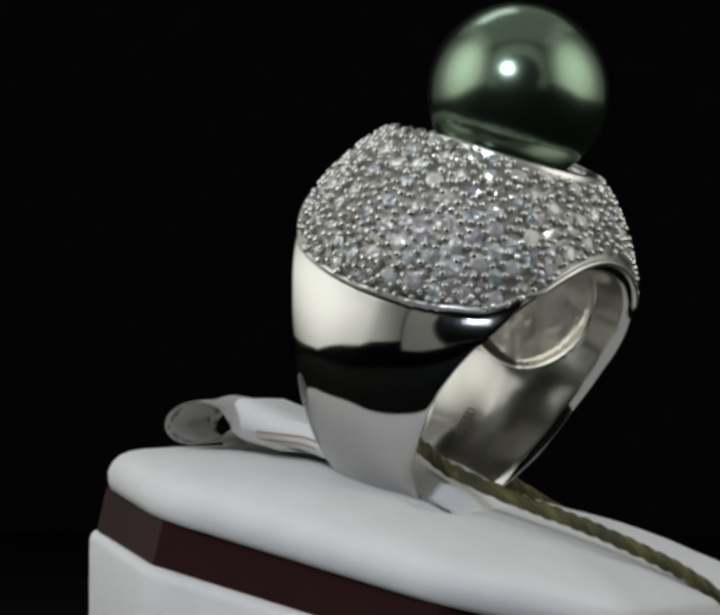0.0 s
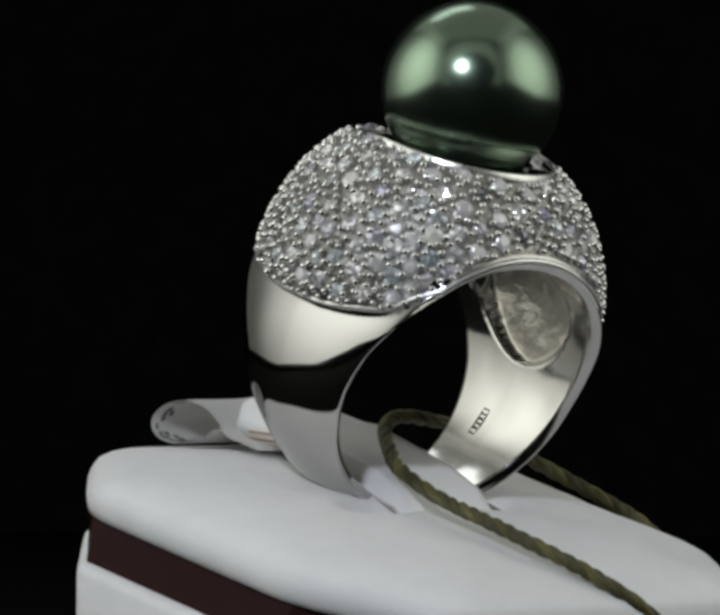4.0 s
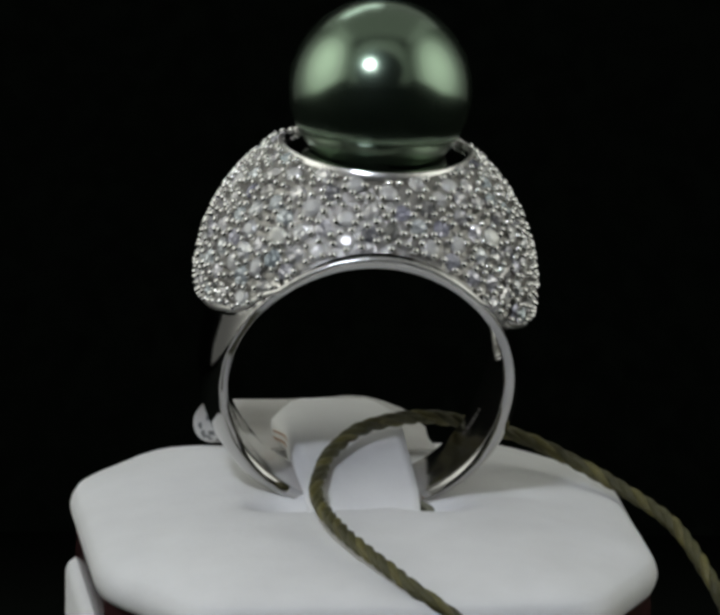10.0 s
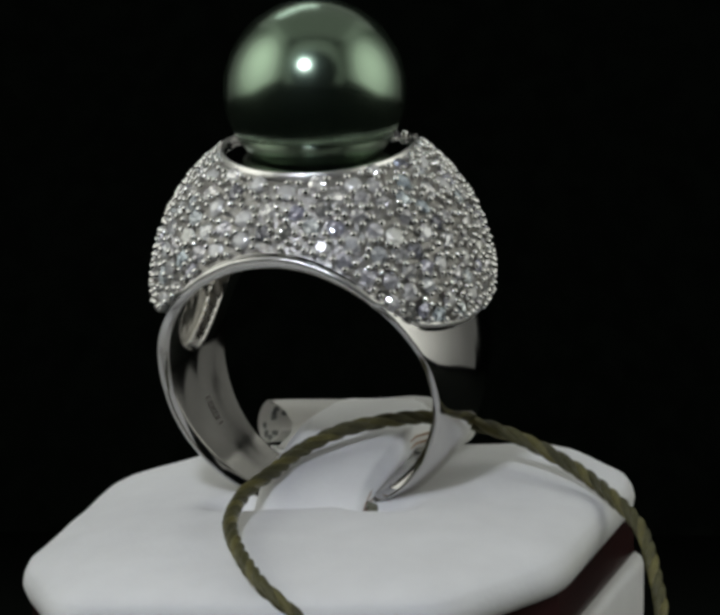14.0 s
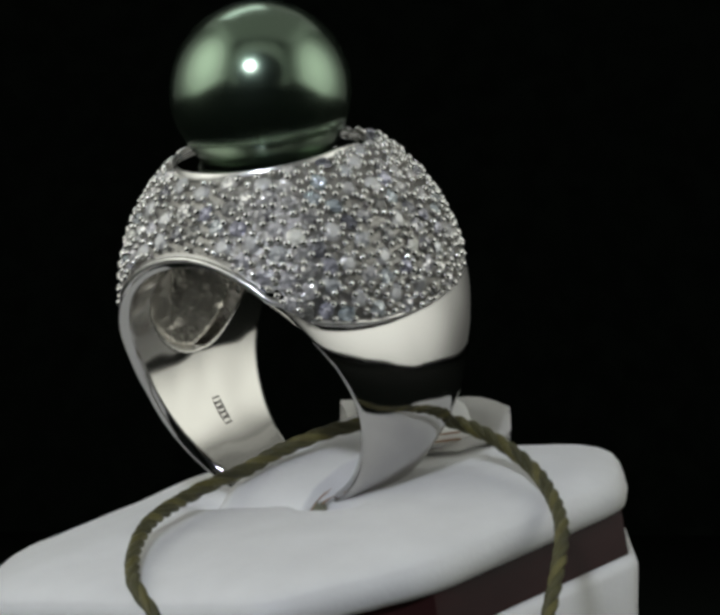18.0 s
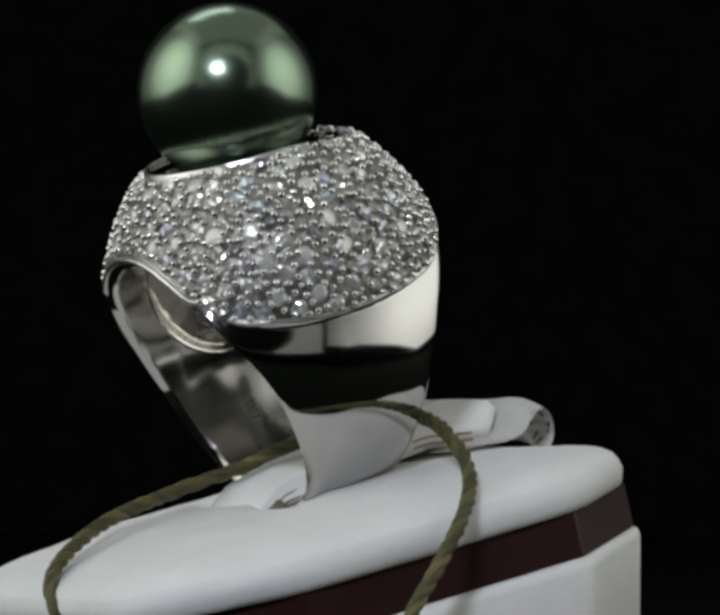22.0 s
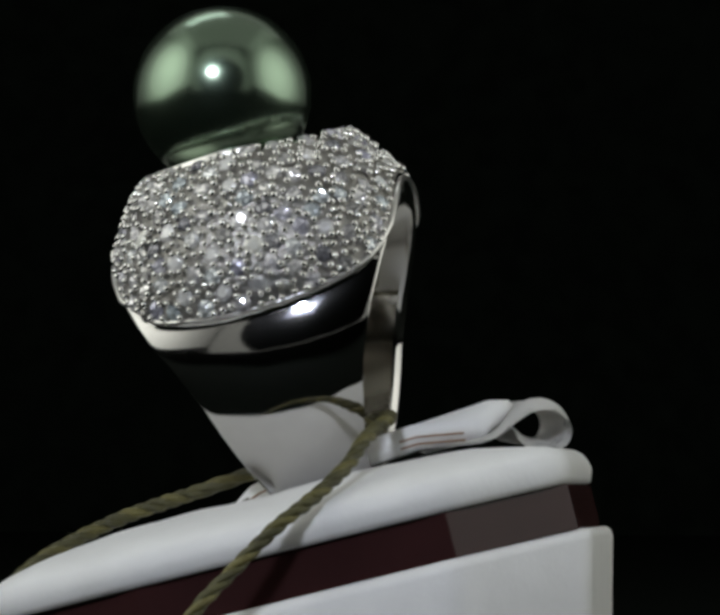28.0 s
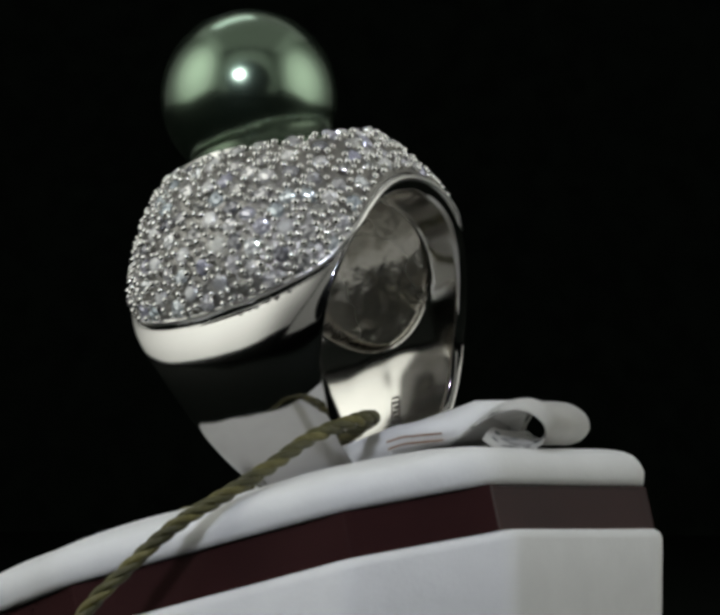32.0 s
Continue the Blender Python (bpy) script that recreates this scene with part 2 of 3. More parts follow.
def ring_stand():
    st = thing("ring_stand", "white leatherette ring stand with sloping padded top and maroon band", "ring stand")
    # cushion: outline shrinks and rises to a low crown; a slit crosses it under the ring
    line = outline(17.3, (-10.1, 10.0), (-19.8, 17.4), 11.3, 12.0, r=2.2)
    prof = [(0.0, 0.0), (-0.15, 0.35), (-0.3, 0.9), (-0.15, 1.5), (0.15, 2.0), (0.6, 2.3), (1.3, 2.58), (2.3, 2.85), (4, 3.18), (6.5, 3.55), (9.5, 3.85), (13, 4.0), (30, 4.05)]
    steps = [-0.001, -0.15, -0.3, -0.15, 0.05, 0.15, 0.35, 0.6, 0.9, 1.3, 1.8] + [2.3 + 0.45 * k for k in range(40)]
    cen = Vector((0, -2.2))
    rows = [[to_m(STAND @ Vector((p.x * 0.93, p.y * 0.93, 0.0))) for p in line], [to_m(STAND @ Vector((p.x, p.y, 0.0))) for p in line]]
    for k, inset in enumerate(steps[1:]):
        h0 = (0.35, 0.9, 1.5)[k] if k < 3 else lerp_table(inset, prof[4:] if inset > 0.15 else [(-0.15, 1.5), (0.15, 2.0)])
        r = []
        for p in line:
            d = p - cen
            q = cen + d * max(0.01, 1 - inset / d.length)
            h = h0
            gap = q.y - (-2.2 + 0.010 * q.x * q.x)
            edge = min(1.0, max(0.0, h0 - 0.6) / 1.5)
            seam = edge * min(1.0, max(0.0, (q.x + 6.0) / 3.0)) * (1 - 0.8 * min(1.0, max(0.0, q.x / 4)))
            if gap < 0:
                h -= seam * (0.25 * math.exp(gap / 2.5) + 0.12 * math.exp(-(gap / 0.7) ** 2))
            else:
                h -= seam * 0.37 * math.exp(-(gap / 0.9) ** 2)
            for hx, hy, deep in ((4.2, -3.0, 2.9), (-5.0, -2.7, 2.3)):
                h -= deep * edge * math.exp(-((q.x - hx) / 1.5) ** 2 - ((q.y - hy) / 1.15) ** 2)
            h += 0.10 * edge * noise.noise(Vector((q.x * 0.25, q.y * 0.25, 3.1)))
            r.append(to_m(STAND @ Vector((q.x, q.y, h))))
        rows.append(r)
    part("cushion", grid_mesh(rows, wrap_v=True), WHITE, st, "padded white leatherette top with a slit")
    # maroon band
    band = outline(17.0, (-9.9, 9.8), (-19.3, 17.2), 11.1, 11.8, n_round=3, r=0.12)
    rows = [[to_m(STAND @ Vector((p.x * s, p.y * s, h))) for p in band] for h, s in ((0.02, 0.9), (0.02, 0.985), (-0.1, 1.0), (-2.9, 1.0), (-3.0, 0.985), (-3.0, 0.9))]
    part("maroon_band", grid_mesh(rows, wrap_v=True), MAROON, st, "glossy maroon lacquered band", flat=True)
    # body, upright sides, sloping rounded top edge
    body = outline(17.7, (-9.3, 10.0), (-18.7, 18.1), 10.8, 12.0, r=0.9)
    rows = []
    for inset, dz in ((3.0, 0.0), (1.0, 0.0), (0.5, -0.08), (0.15, -0.35), (0.0, -0.8), (0.0, -4.0), (0.0, None)):
        r = []
        for p in body:
            d = p.normalized()
            q = p - d * inset
            w = STAND @ Vector((q.x, q.y, -2.9))
            r.append(to_m((w.x, w.y, -30.0 if dz is None else w.z + dz)))
        rows.append(r)
    part("body", grid_mesh(rows, wrap_v=True), WHITE, st, "white leatherette box body")
    # flap that the ring sits on
    prof = [(-4.9, 2.1), (-4.5, 3.3), (-3.0, 4.3), (0, 4.95), (4, 5.2), (8, 5.45), (12.9, 5.75), (13.9, 5.5), (14.25, 4.95), (13.9, 4.4), (12.9, 4.15), (8, 3.85), (4, 3.6), (0, 3.4), (-3, 3.0), (-4.2, 2.0)]
    rows = []
    for k in range(13):
        u = -3.45 + 6.9 * k / 12
        e = max(0.0, (abs(u) - 1.9) / 1.55) ** 1.3
        droop = [0.9 * e * min(1.0, max(0.0, (v - 8) / 4)) for v, h in prof]
        rows.append([to_m(FLAP @ Vector((u * (1.0 if v < 7 else 1.0 + 0.2 * min(1.0, (v - 7) / 2.5)) - 0.45, (v if v < 8 else 8 + (v - 8) * (1 - 0.30 * e)), h - dr))) for (v, h), dr in zip(prof, droop)])
    bm = grid_mesh(rows, wrap_v=True)
    bm.verts.ensure_lookup_table()
    n = len(prof)
    bm.faces.new([bm.verts[i] for i in range(n)])
    bm.faces.new([bm.verts[12 * n + i] for i in reversed(range(n))])
    bmesh.ops.recalc_face_normals(bm, faces=bm.faces)
    flap = part("flap", bm, WHITE, st, "white leatherette flap through the ring")
    for sgn, lift in ((-1, 0.0), (1, 0.0), (-1, -0.45), (1, -0.45)):
        rows = []
        for k in range(21):
            v = (1.0 if sgn < 0 else -4.2) + (11.4 if sgn < 0 else 16.6) * k / 20
            h = lerp_table(v, [(-4.5, 2.7), (-3, 3.65), (0, 4.15), (4, 4.4), (8, 4.65), (12.9, 4.95)]) + lift
            u = sgn * 3.45 * lerp_table(v, [(4, 1.0), (8, 1.08), (12.9, 1.2)]) - 0.45
            far = max(0.0, v - 8)
            h, v = h - 0.9 * far / 4.9, v - 0.30 * far
            rows.append([to_m(FLAP @ Vector((u + sgn * du, v, h + dh))) for du, dh in ((-0.1, -0.06), (0.05, -0.06), (0.05, 0.06), (-0.1, 0.06))])
        part("brown_edge", grid_mesh(rows, wrap_v=True), INK, flap, "thin brown board edge between the white layers")
    # torn lining that curls up at the end of the slit
    for k in range(3):
        rows = []
        for i in range(13):
            a = -0.7 + 1.9 * i / 12
            r = 1.0 + 0.3 * k
            x, y = 3.15 + r * math.cos(a) * 0.6, -4.0 + r * math.sin(a) * 0.9
            z = 3.75 + 0.3 * math.sin(a * 1.4 + 0.4 * k) - 0.12 * k
            rows.append([to_m(STAND @ Vector((x + dx, y, z + dz))) for dx, dz in ((-0.05, -0.7), (0.05, -0.7), (0.07, 0.0), (-0.03, 0.03))])
        part("lining", grid_mesh(rows, wrap_v=True), PAPER_CORE, st, "torn dark lining curled at the slit")
    return st


# ---- the ring ----
PEARL_AT = Vector((-1.39, -10.33, 19.92))
RING = Matrix.Translation(PEARL_AT) @ Matrix.Rotation(radians(-3.5), 4, "Z") @ Matrix.Rotation(radians(16.0), 4, "X") @ Matrix.Rotation(radians(3.0), 4, "Y") @ Matrix.Translation((0, 0, -17.5))
HALF = smooth_table([(-10, 3.0), (-8, 3.3), (-6, 3.9), (-1, 5.5), (2, 6.8), (6.7, 9.2), (8, 9.65), (9.2, 9.9)], -10, 10)


def SHANK(a):
    """Radius of the band's crown, below the stones."""
    return 10.16 + 0.06 / (1 + math.exp((a - 84) / 7.0)) - 0.15 / (1 + math.exp((130 - a) / 12.0))


def lean(p):
    """The front half sits a little aside and lower than a true circle."""
    f = max(0.0, -p.y)
    return Vector((p.x + 0.026 * f, p.y if p.y > 0 else p.y * 0.955, p.z - 0.02 * f))


R_IN, R_EDGE, CUT, BACK = 8.6, 9.12, 13.70, 0.0


def half_width(phi):
    return HALF(9.0 * math.cos(radians(phi)))


def dome_low(y):
    """Height of the lower border of the stones."""
    a = abs(y)
    rise = 0.38 * max(0.0, a - 7) ** 2 if y > 0 else 0.9 * max(0.0, min(a - 7, 1.5)) ** 2
    return 3.75 + 0.018 * y * y + rise


def ring_point(phi, s, lift=0.0):
    """Outer skin of the ring: phi degrees from the top, s from front (-1) to back (1)."""
    a = abs(phi)
    y = s * half_width(a)
    if s < 0:                   # the front corners stand out a little
        y *= 1 + 0.03 * math.exp(-((a - 66) / 14) ** 2)
    q, w = radians(min(a, 95)), y / 10
    dome = 15.6 - 4.02 * q * q + 0.704 * q ** 4 - 3.8 * w * w - 1.85 * w ** 4
    dome = max(dome - 0.42 * max(0.0, min(1.0, (q - 1.0) / 0.26)) ** 2, 9.3)
    k = max(0.0, min(1.0, (math.cos(radians(phi)) * dome - dome_low(y)) / 0.3 + 0.5))
    k = k * k * (3 - 2 * k)
    r = SHANK(a) * (1 - k) + dome * k
    edge = k * max(0.0, 1 - abs(s) ** 8) ** 0.5 + (1 - k) * max(0.0, 1 - abs(s) ** 2.1) ** 0.85
    r = R_EDGE + (r - R_EDGE) * edge + lift
    return lean(Vector((math.sin(radians(phi)) * r, y + BACK, math.cos(radians(phi)) * r)))


def cut_at(y):
    """Height of the flat cut round the pearl; it falls towards the back."""
    return CUT - 0.085 * max(0.0, y)


def in_pave(p, room=0.0):
    """Whether a point of the skin lies on the stone-set dome."""
    if p.z > 12.6 and math.hypot(p.x / 0.88, p.y / 0.965) < 6.62 + room:
        return False
    if p.z > cut_at(p.y) - 0.05:
        return False
    return p.z > dome_low(p.y - BACK) + 0.25 + room


def ring_normal(phi, s):
    e = 0.6
    a = ring_point(phi + e, s) - ring_point(phi - e, s)
    b = ring_point(phi, min(1, s + 0.02)) - ring_point(phi, max(-1, s - 0.02))
    n = a.cross(b).normalized()
    p = ring_point(phi, s)
    return n if n.dot(Vector((p.x, p.y * 0.3, p.z))) > 0 else -n


def hollow(phi, y):
    """How far the inside is hollowed out under the dome."""
    a = abs(phi)
    w = 6.6 if a < 30 else 6.6 * math.sqrt(max(0.0, 1 - ((a - 30) / 58) ** 2))
    k = max(0.0, min(1.0, (w - abs(y)) / 0.7))
    return k * k * (3 - 2 * k)


def frame_at(p, n, turn=0.0):
    """A pose with its z along n."""
    return Matrix.Translation(p) @ n.to_track_quat("Z", "Y").to_matrix().to_4x4() @ Matrix.Rotation(turn, 4, "Z")


def gem_mesh(name, r, mat):
    """A round stone: table, crown facets, girdle and a short pavilion."""
    bm = bmesh.new()
    table = [bm.verts.new((0.56 * r * math.cos(math.pi * (k + 0.5) / 4), 0.56 * r * math.sin(math.pi * (k + 0.5) / 4), 0.30 * r)) for k in range(8)]
    mid = [bm.verts.new((0.80 * r * math.cos(math.pi * k / 4), 0.80 * r * math.sin(math.pi * k / 4), 0.17 * r)) for k in range(8)]
    gird = [bm.verts.new((r * math.cos(math.pi * k / 8), r * math.sin(math.pi * k / 8), 0)) for k in range(16)]
    tip = bm.verts.new((0, 0, -0.75 * r))
    bm.faces.new(table)
    for k in range(8):
        bm.faces.new((table[k - 1], mid[k], table[k]))
        bm.faces.new((table[k], mid[k], gird[2 * k + 1], mid[(k + 1) % 8]))
        bm.faces.new((mid[k], gird[2 * k], gird[2 * k + 1]))
        bm.faces.new((mid[k], gird[2 * k - 1], gird[2 * k]))
    for k in range(16):
        bm.faces.new((gird[k], tip, gird[(k + 1) % 16]))
    bmesh.ops.recalc_face_normals(bm, faces=bm.faces)
    me = bpy.data.meshes.new(name)
    bm.to_mesh(me)
    bm.free()
    me.materials.append(mat)
    return me


# places of the cloudy stones: degrees from the top, distance from the middle
CLOUDY = [(34.5, -6.4), (-33.6, -7.4), (52.8, 0.8), (40.1, -4.7), (-49.5, -5.7), (16.6, -9.0), (-22.5, -4.7), (-24.0, -9.1), (49.7, -4.3), (-39.1, -5.5), (-44.4, -7.3), (-20.9, -7.3), (-11.4, -8.3), (-14.1, -9.4), (-7.7, -6.9),
          (1.1, -7.3), (51.7, -1.9), (44.8, 0.6), (24.3, -8.3), (16.8, -5.7), (27.8, 0.1), (34.9, 0.2), (58.7, -4.5), (-36.1, -0.6), (-54.4, -0.3), (50.2, 5.2), (62.0, -1.8), (63.3, 0.6), (-64.6, -0.4), (-55.5, -6.9)]


def set_stones(ring):
    rnd = random.Random(7)
    cand = []
    while len(cand) < 9000:
        phi, s = rnd.uniform(-80, 80), rnd.uniform(-0.93, 0.93)
        p = ring_point(phi, s)
        if in_pave(p, 0.35) and rnd.random() < half_width(abs(phi)) / 9.8 * (p.x ** 2 + p.z ** 2) ** 0.5 / 15.7:
            cand.append((phi, s, p))
    pts = np.array([c[2] for c in cand])
    seeds = []
    for phi, y in CLOUDY:
        t = ring_point(phi, max(-0.95, min(0.95, (y - BACK) / half_width(abs(phi)))))
        d = np.linalg.norm(pts - np.array(t), axis=1)
        k = int(d.argmin())
        if all((cand[k][2] - cand[j][2]).length > 1.3 for j in seeds):
            seeds.append(k)
    chosen = list(seeds)
    near = np.full(len(pts), 1e9)
    for k in chosen:
        near = np.minimum(near, np.linalg.norm(pts - pts[k], axis=1))
    while len(chosen) < 300:
        k = int(near.argmax())
        if near[k] < 1.16:
            break
        chosen.append(k)
        near = np.minimum(near, np.linalg.norm(pts - pts[k], axis=1))
    clear, cloudy, opaque = gem_mesh("diamond", 0.57 * MM, GEM), gem_mesh("cloudy_diamond", 0.58 * MM, MILKY), gem_mesh("opaque_diamond", 0.62 * MM, CREAM)
    for i, k in enumerate(chosen):
        phi, s, p = cand[k]
        n = ring_normal(phi, s)
        white = i < len(seeds)
        ob = new("diamond", (opaque if i < 3 else cloudy) if white else clear)
        m = RING @ frame_at(p + n * (0.05 + rnd.uniform(-0.04, 0.03)), (n + Vector((rnd.uniform(-0.2, 0.2), rnd.uniform(-0.2, 0.2), rnd.uniform(-0.2, 0.2)))).normalized(), rnd.uniform(0, 3))
        m.translation *= MM
        ob.matrix_world = m
        ob.parent = ring
        if white:
            tagged(ob, "opaque cream-white diamond" if i < 3 else "cloudy white diamond")
    # small beads that hold the stones
    stones = pts[chosen]
    cand2 = []
    while len(cand2) < 9000:
        phi, s = rnd.uniform(-82, 82), rnd.uniform(-0.97, 0.962)
        p = ring_point(phi, s)
        if in_pave(p, 0.0) and not (p.z > 12.6 and math.hypot(p.x / 0.88, p.y / 0.965) < 6.85):
            cand2.append((phi, s, p))
    q = np.array([c[2] for c in cand2])
    d = np.full(len(q), 1e9)
    for c in stones:
        d = np.minimum(d, np.linalg.norm(q - c, axis=1))
    free = np.minimum((d - 0.42) * 3.0, 0.6)
    beads = []
    while len(beads) < 1900:
        k = int(free.argmax())
        if free[k] < 0.12:
            break
        beads.append(k)
        free = np.minimum(free, (np.linalg.norm(q - q[k], axis=1) - 0.37))
    bead = bmesh.new()
    bmesh.ops.create_icosphere(bead, subdivisions=2, radius=0.235 * MM)
    me = bpy.data.meshes.new("bead")
    bead.to_mesh(me)
    bead.free()
    smooth(me)
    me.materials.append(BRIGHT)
    base = [v.co.copy() for v in me.vertices]
    tris = [tuple(p.vertices) for p in me.polygons]
    verts, faces = [], []
    beads.sort(key=lambda k: cand2[k][2].y)
    for i, k in enumerate(beads):
        phi, s, p = cand2[k]
        n = ring_normal(phi, s)
        m = RING @ frame_at(p + n * 0.19, n)
        m.translation *= MM
        if i < 300:
            ob = new("bead", me)
            ob.matrix_world = m
            ob.parent = ring
        else:
            o, f = len(verts), rnd.uniform(0.85, 1.15)
            verts += [m @ (v * f) for v in base]
            faces += [(x + o, y + o, z + o) for x, y, z in tris]
    rest = bpy.data.meshes.new("beadwork")
    rest.from_pydata(verts, [], faces)
    smooth(rest)
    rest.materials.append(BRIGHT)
    ob = new("beadwork", rest)
    ob.parent = ring
    tagged(ob, "tiny polished white gold beads between the stones", kind="stuff")


def pearl_ring():
    ring = thing("pearl_ring", "white gold dome ring set with diamonds and one dark green pearl", "ring")
    # band: closed section swept round
    N, A, B = 420, 47, 41
    bm = bmesh.new()
    rows, cast = [], []
    for i in range(N):
        phi = -180 + 360 * i / N
        a = abs(phi)
        hw = half_width(a)
        r, marks = [], []
        for j in range(A):
            s = -1 + 2 * j / (A - 1)
            s = math.copysign(1 - (1 - abs(s)) ** 1.25, s)
            p = ring_point(phi, s)
            d = math.hypot(p.x / 0.88, p.y / 0.965)
            if p.z > cut_at(p.y):
                p.z = cut_at(p.y) if d > 6.3 else 11.2
            r.append(p)
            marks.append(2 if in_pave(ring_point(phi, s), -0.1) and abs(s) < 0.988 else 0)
        c, sn = math.cos(radians(phi)), math.sin(radians(phi))

        def bevel(rr, y):
            r.append(lean(Vector((sn * rr, y + BACK, c * rr))))
            marks.append(0)
        bevel(R_EDGE - 0.10, hw - 0.03)
        bevel(R_IN + 0.05, hw - 0.34)
        for j in range(B):          # inner skin, hollow under the dome
            s = 1 - 2 * j / (B - 1)
            h = hollow(phi, s * hw)
            fade = max(0.0, min(1.0, (80 - a) / 34))
            top = SHANK(a) + (11.3 - SHANK(a)) * fade * fade * (3 - 2 * fade)
            rr = R_IN + h * max(0.3, top - 0.9 - R_IN)
            r.append(lean(Vector((sn * rr, s * (hw - 0.42) + BACK, c * rr))))
            marks.append(1 if h > 0.6 else 3)
        bevel(R_IN + 0.05, 0.34 - hw)
        bevel(R_EDGE - 0.10, 0.03 - hw)
        rows.append([bm.verts.new(to_m(RING @ p)) for p in r])
        cast.append(marks)
    n = A + B + 4
    for i in range(N):
        for j in range(n):
            k, l = (i + 1) % N, (j + 1) % n
            f = bm.faces.new((rows[i][j], rows[k][j], rows[k][l], rows[i][l]))
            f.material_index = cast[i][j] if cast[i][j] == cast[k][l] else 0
    bmesh.ops.recalc_face_normals(bm, faces=bm.faces)
    band = part("band", bm, SILVER, ring, "polished white gold band, hollow and rough under the dome")
    band.data.materials.append(CAST)
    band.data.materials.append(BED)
    band.data.materials.append(SATIN)
    # dish under the pearl
    rows = []
    for rad, z in ((6.66, CUT - 0.4), (6.62, CUT + 0.02), (6.52, CUT + 0.09), (6.42, CUT + 0.05), (6.38, CUT - 0.2)):
        line = []
        for k in range(81):
            a = math.pi * (0.90 + 1.20 * k / 80)
            side = 1 + math.sin(a)
            r = rad + 0.30 * min(1.0, side)
            line.append(to_m(RING @ Vector((0.88 * r * math.cos(a), 0.965 * r * math.sin(a), z + 0.24 * min(1.0, side) - 0.085 * max(0.0, r * math.sin(a))))))
        rows.append(line)
    part("dish_rim", grid_mesh(rows), BORDER, ring, "thin bright rim round the pearl")
    rows = []
    for rad, z in ((6.5, CUT - 0.12), (6.3, CUT - 0.03), (5.2, CUT - 0.1), (4.4, CUT - 0.2), (3.6, 13.0), (2.0, 12.0), (0.05, 11.85)):
        rows.append([to_m(RING @ Vector((0.88 * rad * math.cos(a), 0.965 * rad * math.sin(a), z - 0.085 * max(0.0, 0.965 * rad * math.sin(a))))) for a in [2 * math.pi * k / 96 for k in range(96)]])
    part("pearl_dish", grid_mesh(rows, wrap_v=True), SILVER, ring, "polished shallow dish under the pearl")
    bm = bmesh.new()
    bmesh.ops.create_uvsphere(bm, u_segments=128, v_segments=64, radius=5.71 * MM, matrix=Matrix.Translation(PEARL_AT * MM))
    part("pearl", bm, PEARL, ring, "large round dark green pearl")
    # stamped marks inside the band
    inv = RING.inverted()
    for at in ((5.39, -3.44, -0.74), (-9.91, -3.88, -0.23)):
        l = inv @ Vector(at)
        phi = math.degrees(math.atan2(l.x, l.z))
        bm = bmesh.new()
        for du, dy, w, high in ((0, 0.3, 1.9, 0.09), (0, -0.3, 1.9, 0.09), (-0.9, 0, 0.12, 0.6), (-0.5, 0.05, 0.2, 0.4), (-0.15, -0.03, 0.16, 0.42), (0.2, 0.04, 0.22, 0.38), (0.55, 0, 0.16, 0.42), (0.9, 0, 0.12, 0.6)):
            f = radians(phi) + du / R_IN * (1 if at[0] < 0 else -1)
            c = Vector((math.sin(f) * (R_IN - 0.005), l.y + dy, math.cos(f) * (R_IN - 0.005)))
            e = Vector((math.cos(f), 0, -math.sin(f)))
            m = RING @ Matrix(((e.x, 0, -math.sin(f), c.x), (e.y, 1, 0, c.y), (e.z, 0, -math.cos(f), c.z), (0, 0, 0, 1)))
            m.translation *= MM
            bmesh.ops.create_cube(bm, size=MM, matrix=m @ Matrix.Diagonal((w, high, 0.06, 1)))
        part("stamped_mark", bm, STAMP, ring, "small dark hallmark stamp", flat=True)
    # bright border round the stones
    line = []
    top = 0.9965
    for sgn, ss in ((1, 1), (-1, -1)):
        for k in range(41):      # one side, from front to back (right) or back to front (left)
            y = (-9.0 + 18.0 * k / 40) * ss
            phi = 45.0
            while phi < 88:
                s = max(-1, min(1, y / half_width(phi)))
                p = ring_point(phi, s)
                if p.z < dome_low(y) + 0.04 or abs(s) > top:
                    break
                phi += 0.25
            s = max(-top, min(top, y / half_width(phi)))
            line.append((sgn * phi, s))
        last = line[-1][0]
        for k in range(1, 60):   # over the top along the edge
            line.append((last * (1 - 2 * k / 60), ss * top))
    pts = [ring_point(phi, s, 0.03 if abs(s) < 0.99 else -0.04) for phi, s in line]
    for _ in range(3):
        pts = [(pts[i - 1] + pts[i] * 2 + pts[(i + 1) % len(pts)]) / 4 for i in range(len(pts))]
    rows = []
    for i, p in enumerate(pts):
        t = (pts[(i + 1) % len(pts)] - pts[i - 1]).normalized()
        u = Vector((p.x, 0, p.z)).normalized()
        u = (u - t * u.dot(t)).normalized()
        v = t.cross(u)
        rows.append([to_m(RING @ (p + (u * math.cos(b) + v * math.sin(b)) * 0.21)) for b in [2 * math.pi * m / 8 for m in range(8)]])
    part("border", grid_mesh(rows, wrap_u=True, wrap_v=True), BORDER, ring, "thin bright white gold border round the stones")
    set_stones(ring)
    return ring


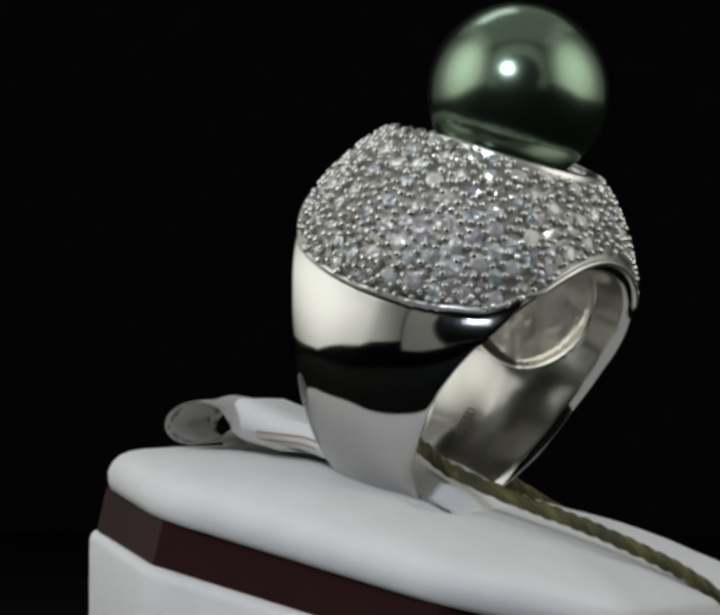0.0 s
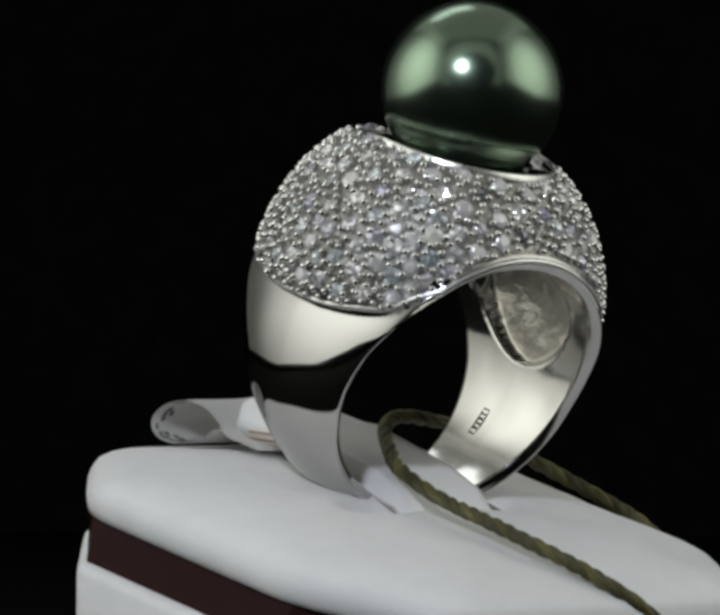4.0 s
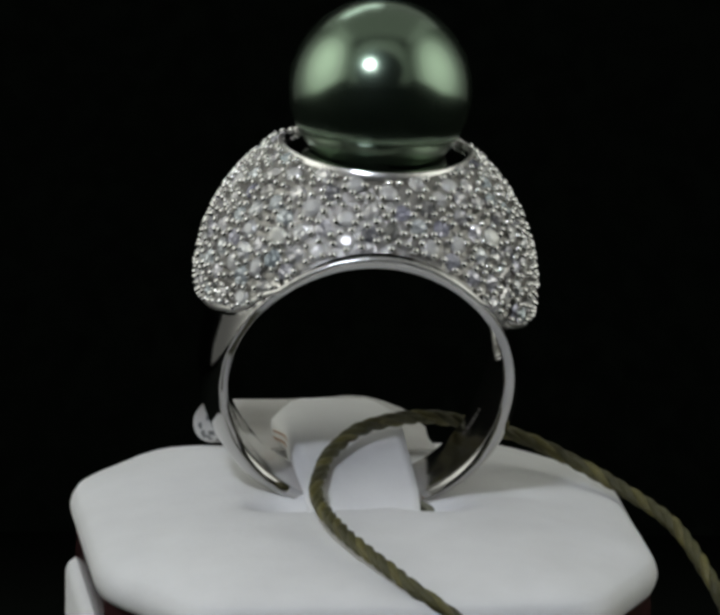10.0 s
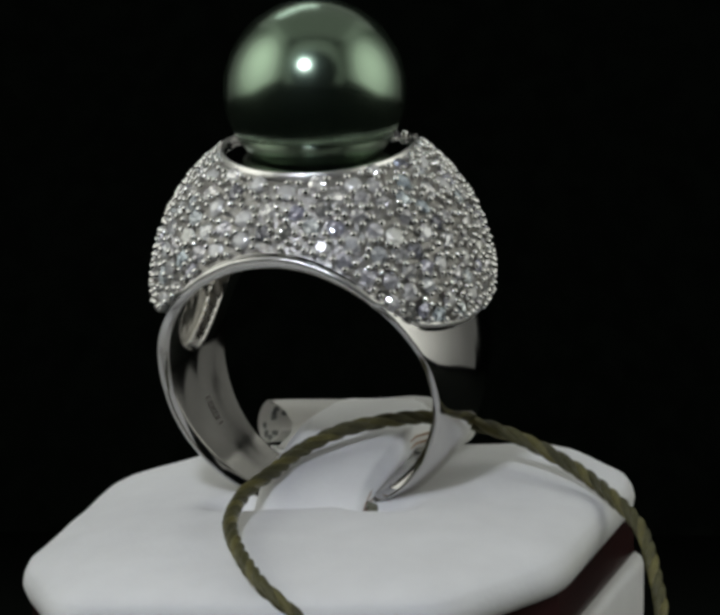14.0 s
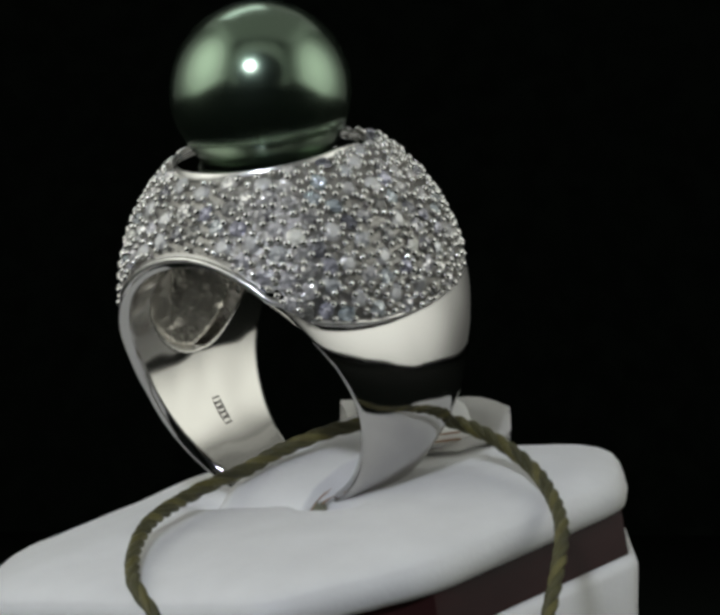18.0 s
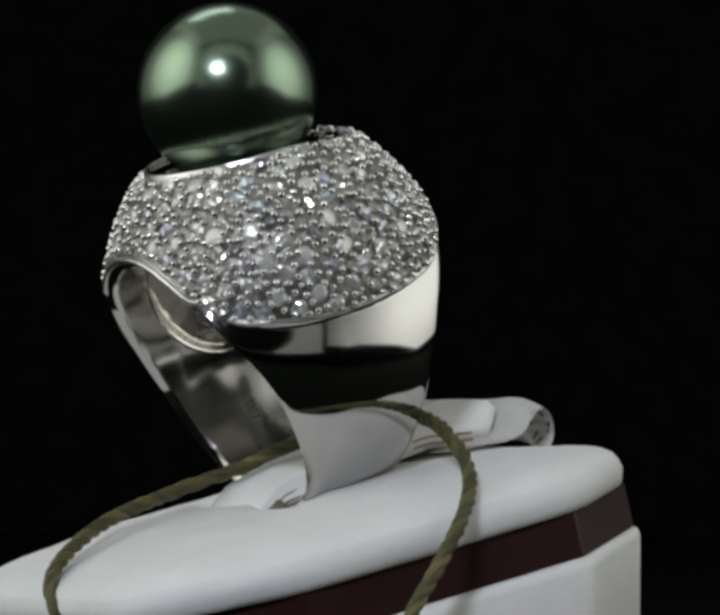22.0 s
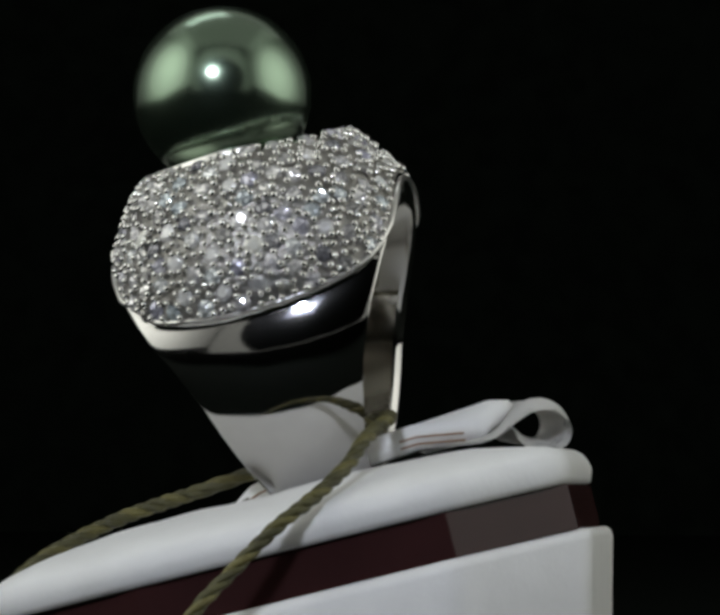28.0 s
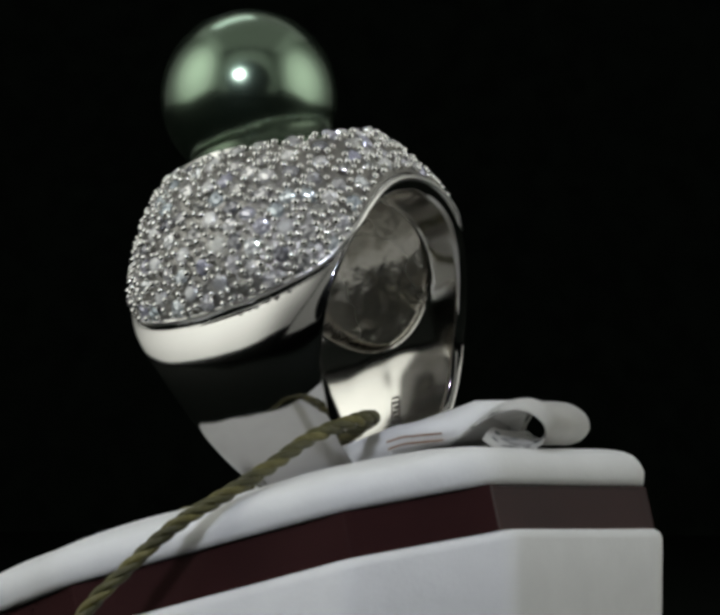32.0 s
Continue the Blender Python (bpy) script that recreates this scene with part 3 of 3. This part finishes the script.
# ---- price tag: a strip of white film with a curled end ----
def price_tag():
    tag = thing("price_tag", "white printed film tag with a curled end behind the ring", "price tag")
    path = [(3.0, -2.75), (5.0, -2.2), (6.8, -1.75), (7.9, -1.2), (8.6, -0.5), (9.3, 0.25), (10.1, 0.75), (11.0, 0.9), (11.75, 0.62), (12.3, 0.0), (12.4, -0.75), (12.05, -1.4), (11.3, -1.75), (10.6, -1.68), (9.8, -1.45), (9.25, -0.95)]
    fine = catmull([Vector((0, y, z)) for y, z in path], 5)

    def skew(x, k):
        """The roll lies aslant on the cushion, and its ends are cut on the slant too."""
        slant = 0.8 * (10.7 - max(8.4, fine[k].y))
        w = min(1.0, k / 30) * (x - 2.8)
        end = min(1.0, k / 25) * max(0.0, (x + 0.4) / 1.8) ** 1.5
        return Vector((x + slant, 0.235 * w, 0.05 * w + 0.10 * math.sin(x * 0.5) - 0.5 * end))
    rows = []
    for side in (0, 1):
        for i, p in enumerate(fine if side == 0 else reversed(fine)):
            k = i if side == 0 else len(fine) - 1 - i
            t = (fine[min(k + 1, len(fine) - 1)] - fine[max(k - 1, 0)]).normalized()
            off = Vector((0, -t.z, t.y)) * (0.06 if side == 0 else -0.06)
            rows.append([to_m(p + off + skew(x, k)) for x in [-9.5 + 11.8 * m / 12 for m in range(13)]])
    bm = grid_mesh(rows, wrap_u=True)
    part("film", bm, PAPER, tag, "white film curled into a loop")
    rnd = random.Random(3)
    for i in range(80):
        k = rnd.randrange(20, len(fine) - 3)
        p = fine[k]
        t = (fine[k + 1] - fine[k - 1]).normalized()
        nn = Vector((0, t.z, -t.y))
        x = rnd.choice((1.9, 1.4, 0.9, -9.1, -8.6, -8.0, 0.3))
        m = Matrix.Translation(to_m(p + nn * 0.075 + skew(x, k))) @ nn.to_track_quat("Z", "X").to_matrix().to_4x4()
        bm = bmesh.new()
        bmesh.ops.create_cube(bm, size=MM, matrix=m @ Matrix.Diagonal((rnd.uniform(0.2, 0.55), rnd.uniform(0.25, 0.6), 0.02, 1)))
        part("print", bm, GREYINK, tag, "small grey printed bar", flat=True)
    return tag


def catmull(pts, n):
    out = []
    ext = [pts[0] * 2 - pts[1]] + list(pts) + [pts[-1] * 2 - pts[-2]]
    for i in range(1, len(ext) - 2):
        p0, p1, p2, p3 = ext[i - 1:i + 3]
        for k in range(n):
            f = k / n
            out.append(0.5 * (p1 * 2 + (p2 - p0) * f + (p0 * 2 - p1 * 5 + p2 * 4 - p3) * f * f + (p1 * 3 - p0 - p2 * 3 + p3) * f ** 3))
    out.append(Vector(pts[-1]))
    return out


# ---- cord ----
CORD_PATH = [(7.5, -27.5, -29.3), (5.2, -25.3, -24.5), (4.2, -24.5, -18.5), (2.54, -23.98, -13.46), (-1.15, -22.53, -10.39), (-4.44, -17.66, -7.49), (-5.41, -12.1, -5.45), (-4.54, -7.36, -3.78), (-3.72, -5.4, -2.73),
             (-1.43, -2.22, -1.29), (2.05, 0.62, -0.57), (4.9, 0.95, -0.70), (9.1, 0.04, -1.75), (12.85, -0.84, -3.52), (15.79, -2.47, -5.31), (18.21, -4.63, -7.22), (19.71, -7.03, -9.78), (20.94, -9.65, -12.9), (21.8, -12.0, -18), (22.2, -13.2, -24.5), (23.5, -15.5, -29.3)]


def cord():
    ob = thing("cord", "olive and gold twisted cord looped through the ring", "cord")
    line = catmull([Vector(p) for p in CORD_PATH], 40)
    # even steps
    pts, acc = [line[0]], 0.0
    step = 0.14
    for a, b in zip(line, line[1:]):
        acc += (b - a).length
        if acc >= step:
            pts.append(b)
            acc = 0.0
    up = Vector((0, 0, 1))
    frames = []
    prev = None
    for i, p in enumerate(pts):
        t = (pts[min(i + 1, len(pts) - 1)] - pts[max(i - 1, 0)]).normalized()
        u = (prev if prev is not None else up.cross(t)) 
        u = (u - t * u.dot(t)).normalized()
        prev = u
        frames.append((p, t, u, t.cross(u)))
    for k in range(3):
        rows = []
        for i, (p, t, u, v) in enumerate(frames):
            a = i * step / 2.6 * 2 * math.pi + k * 2 * math.pi / 3
            wob = 1 + 0.05 * math.sin(i * 0.37 + k)
            c = p + (u * math.cos(a) + v * math.sin(a)) * 0.19
            rows.append([to_m(c + (u * math.cos(b) + v * math.sin(b)) * 0.30 * wob) for b in [2 * math.pi * m / 8 for m in range(8)]])
        part("strand", grid_mesh(rows, wrap_v=True), GOLD if k == 0 else CORD, ob)
    return ob


STANDOB = ring_stand()
RINGOB = pearl_ring()
TAGOB = price_tag()
CORDOB = cord()
booth()
front_cloth()


def motions():
    for ob in (STANDOB, RINGOB, TAGOB, CORDOB):
        turning(ob)


motions()
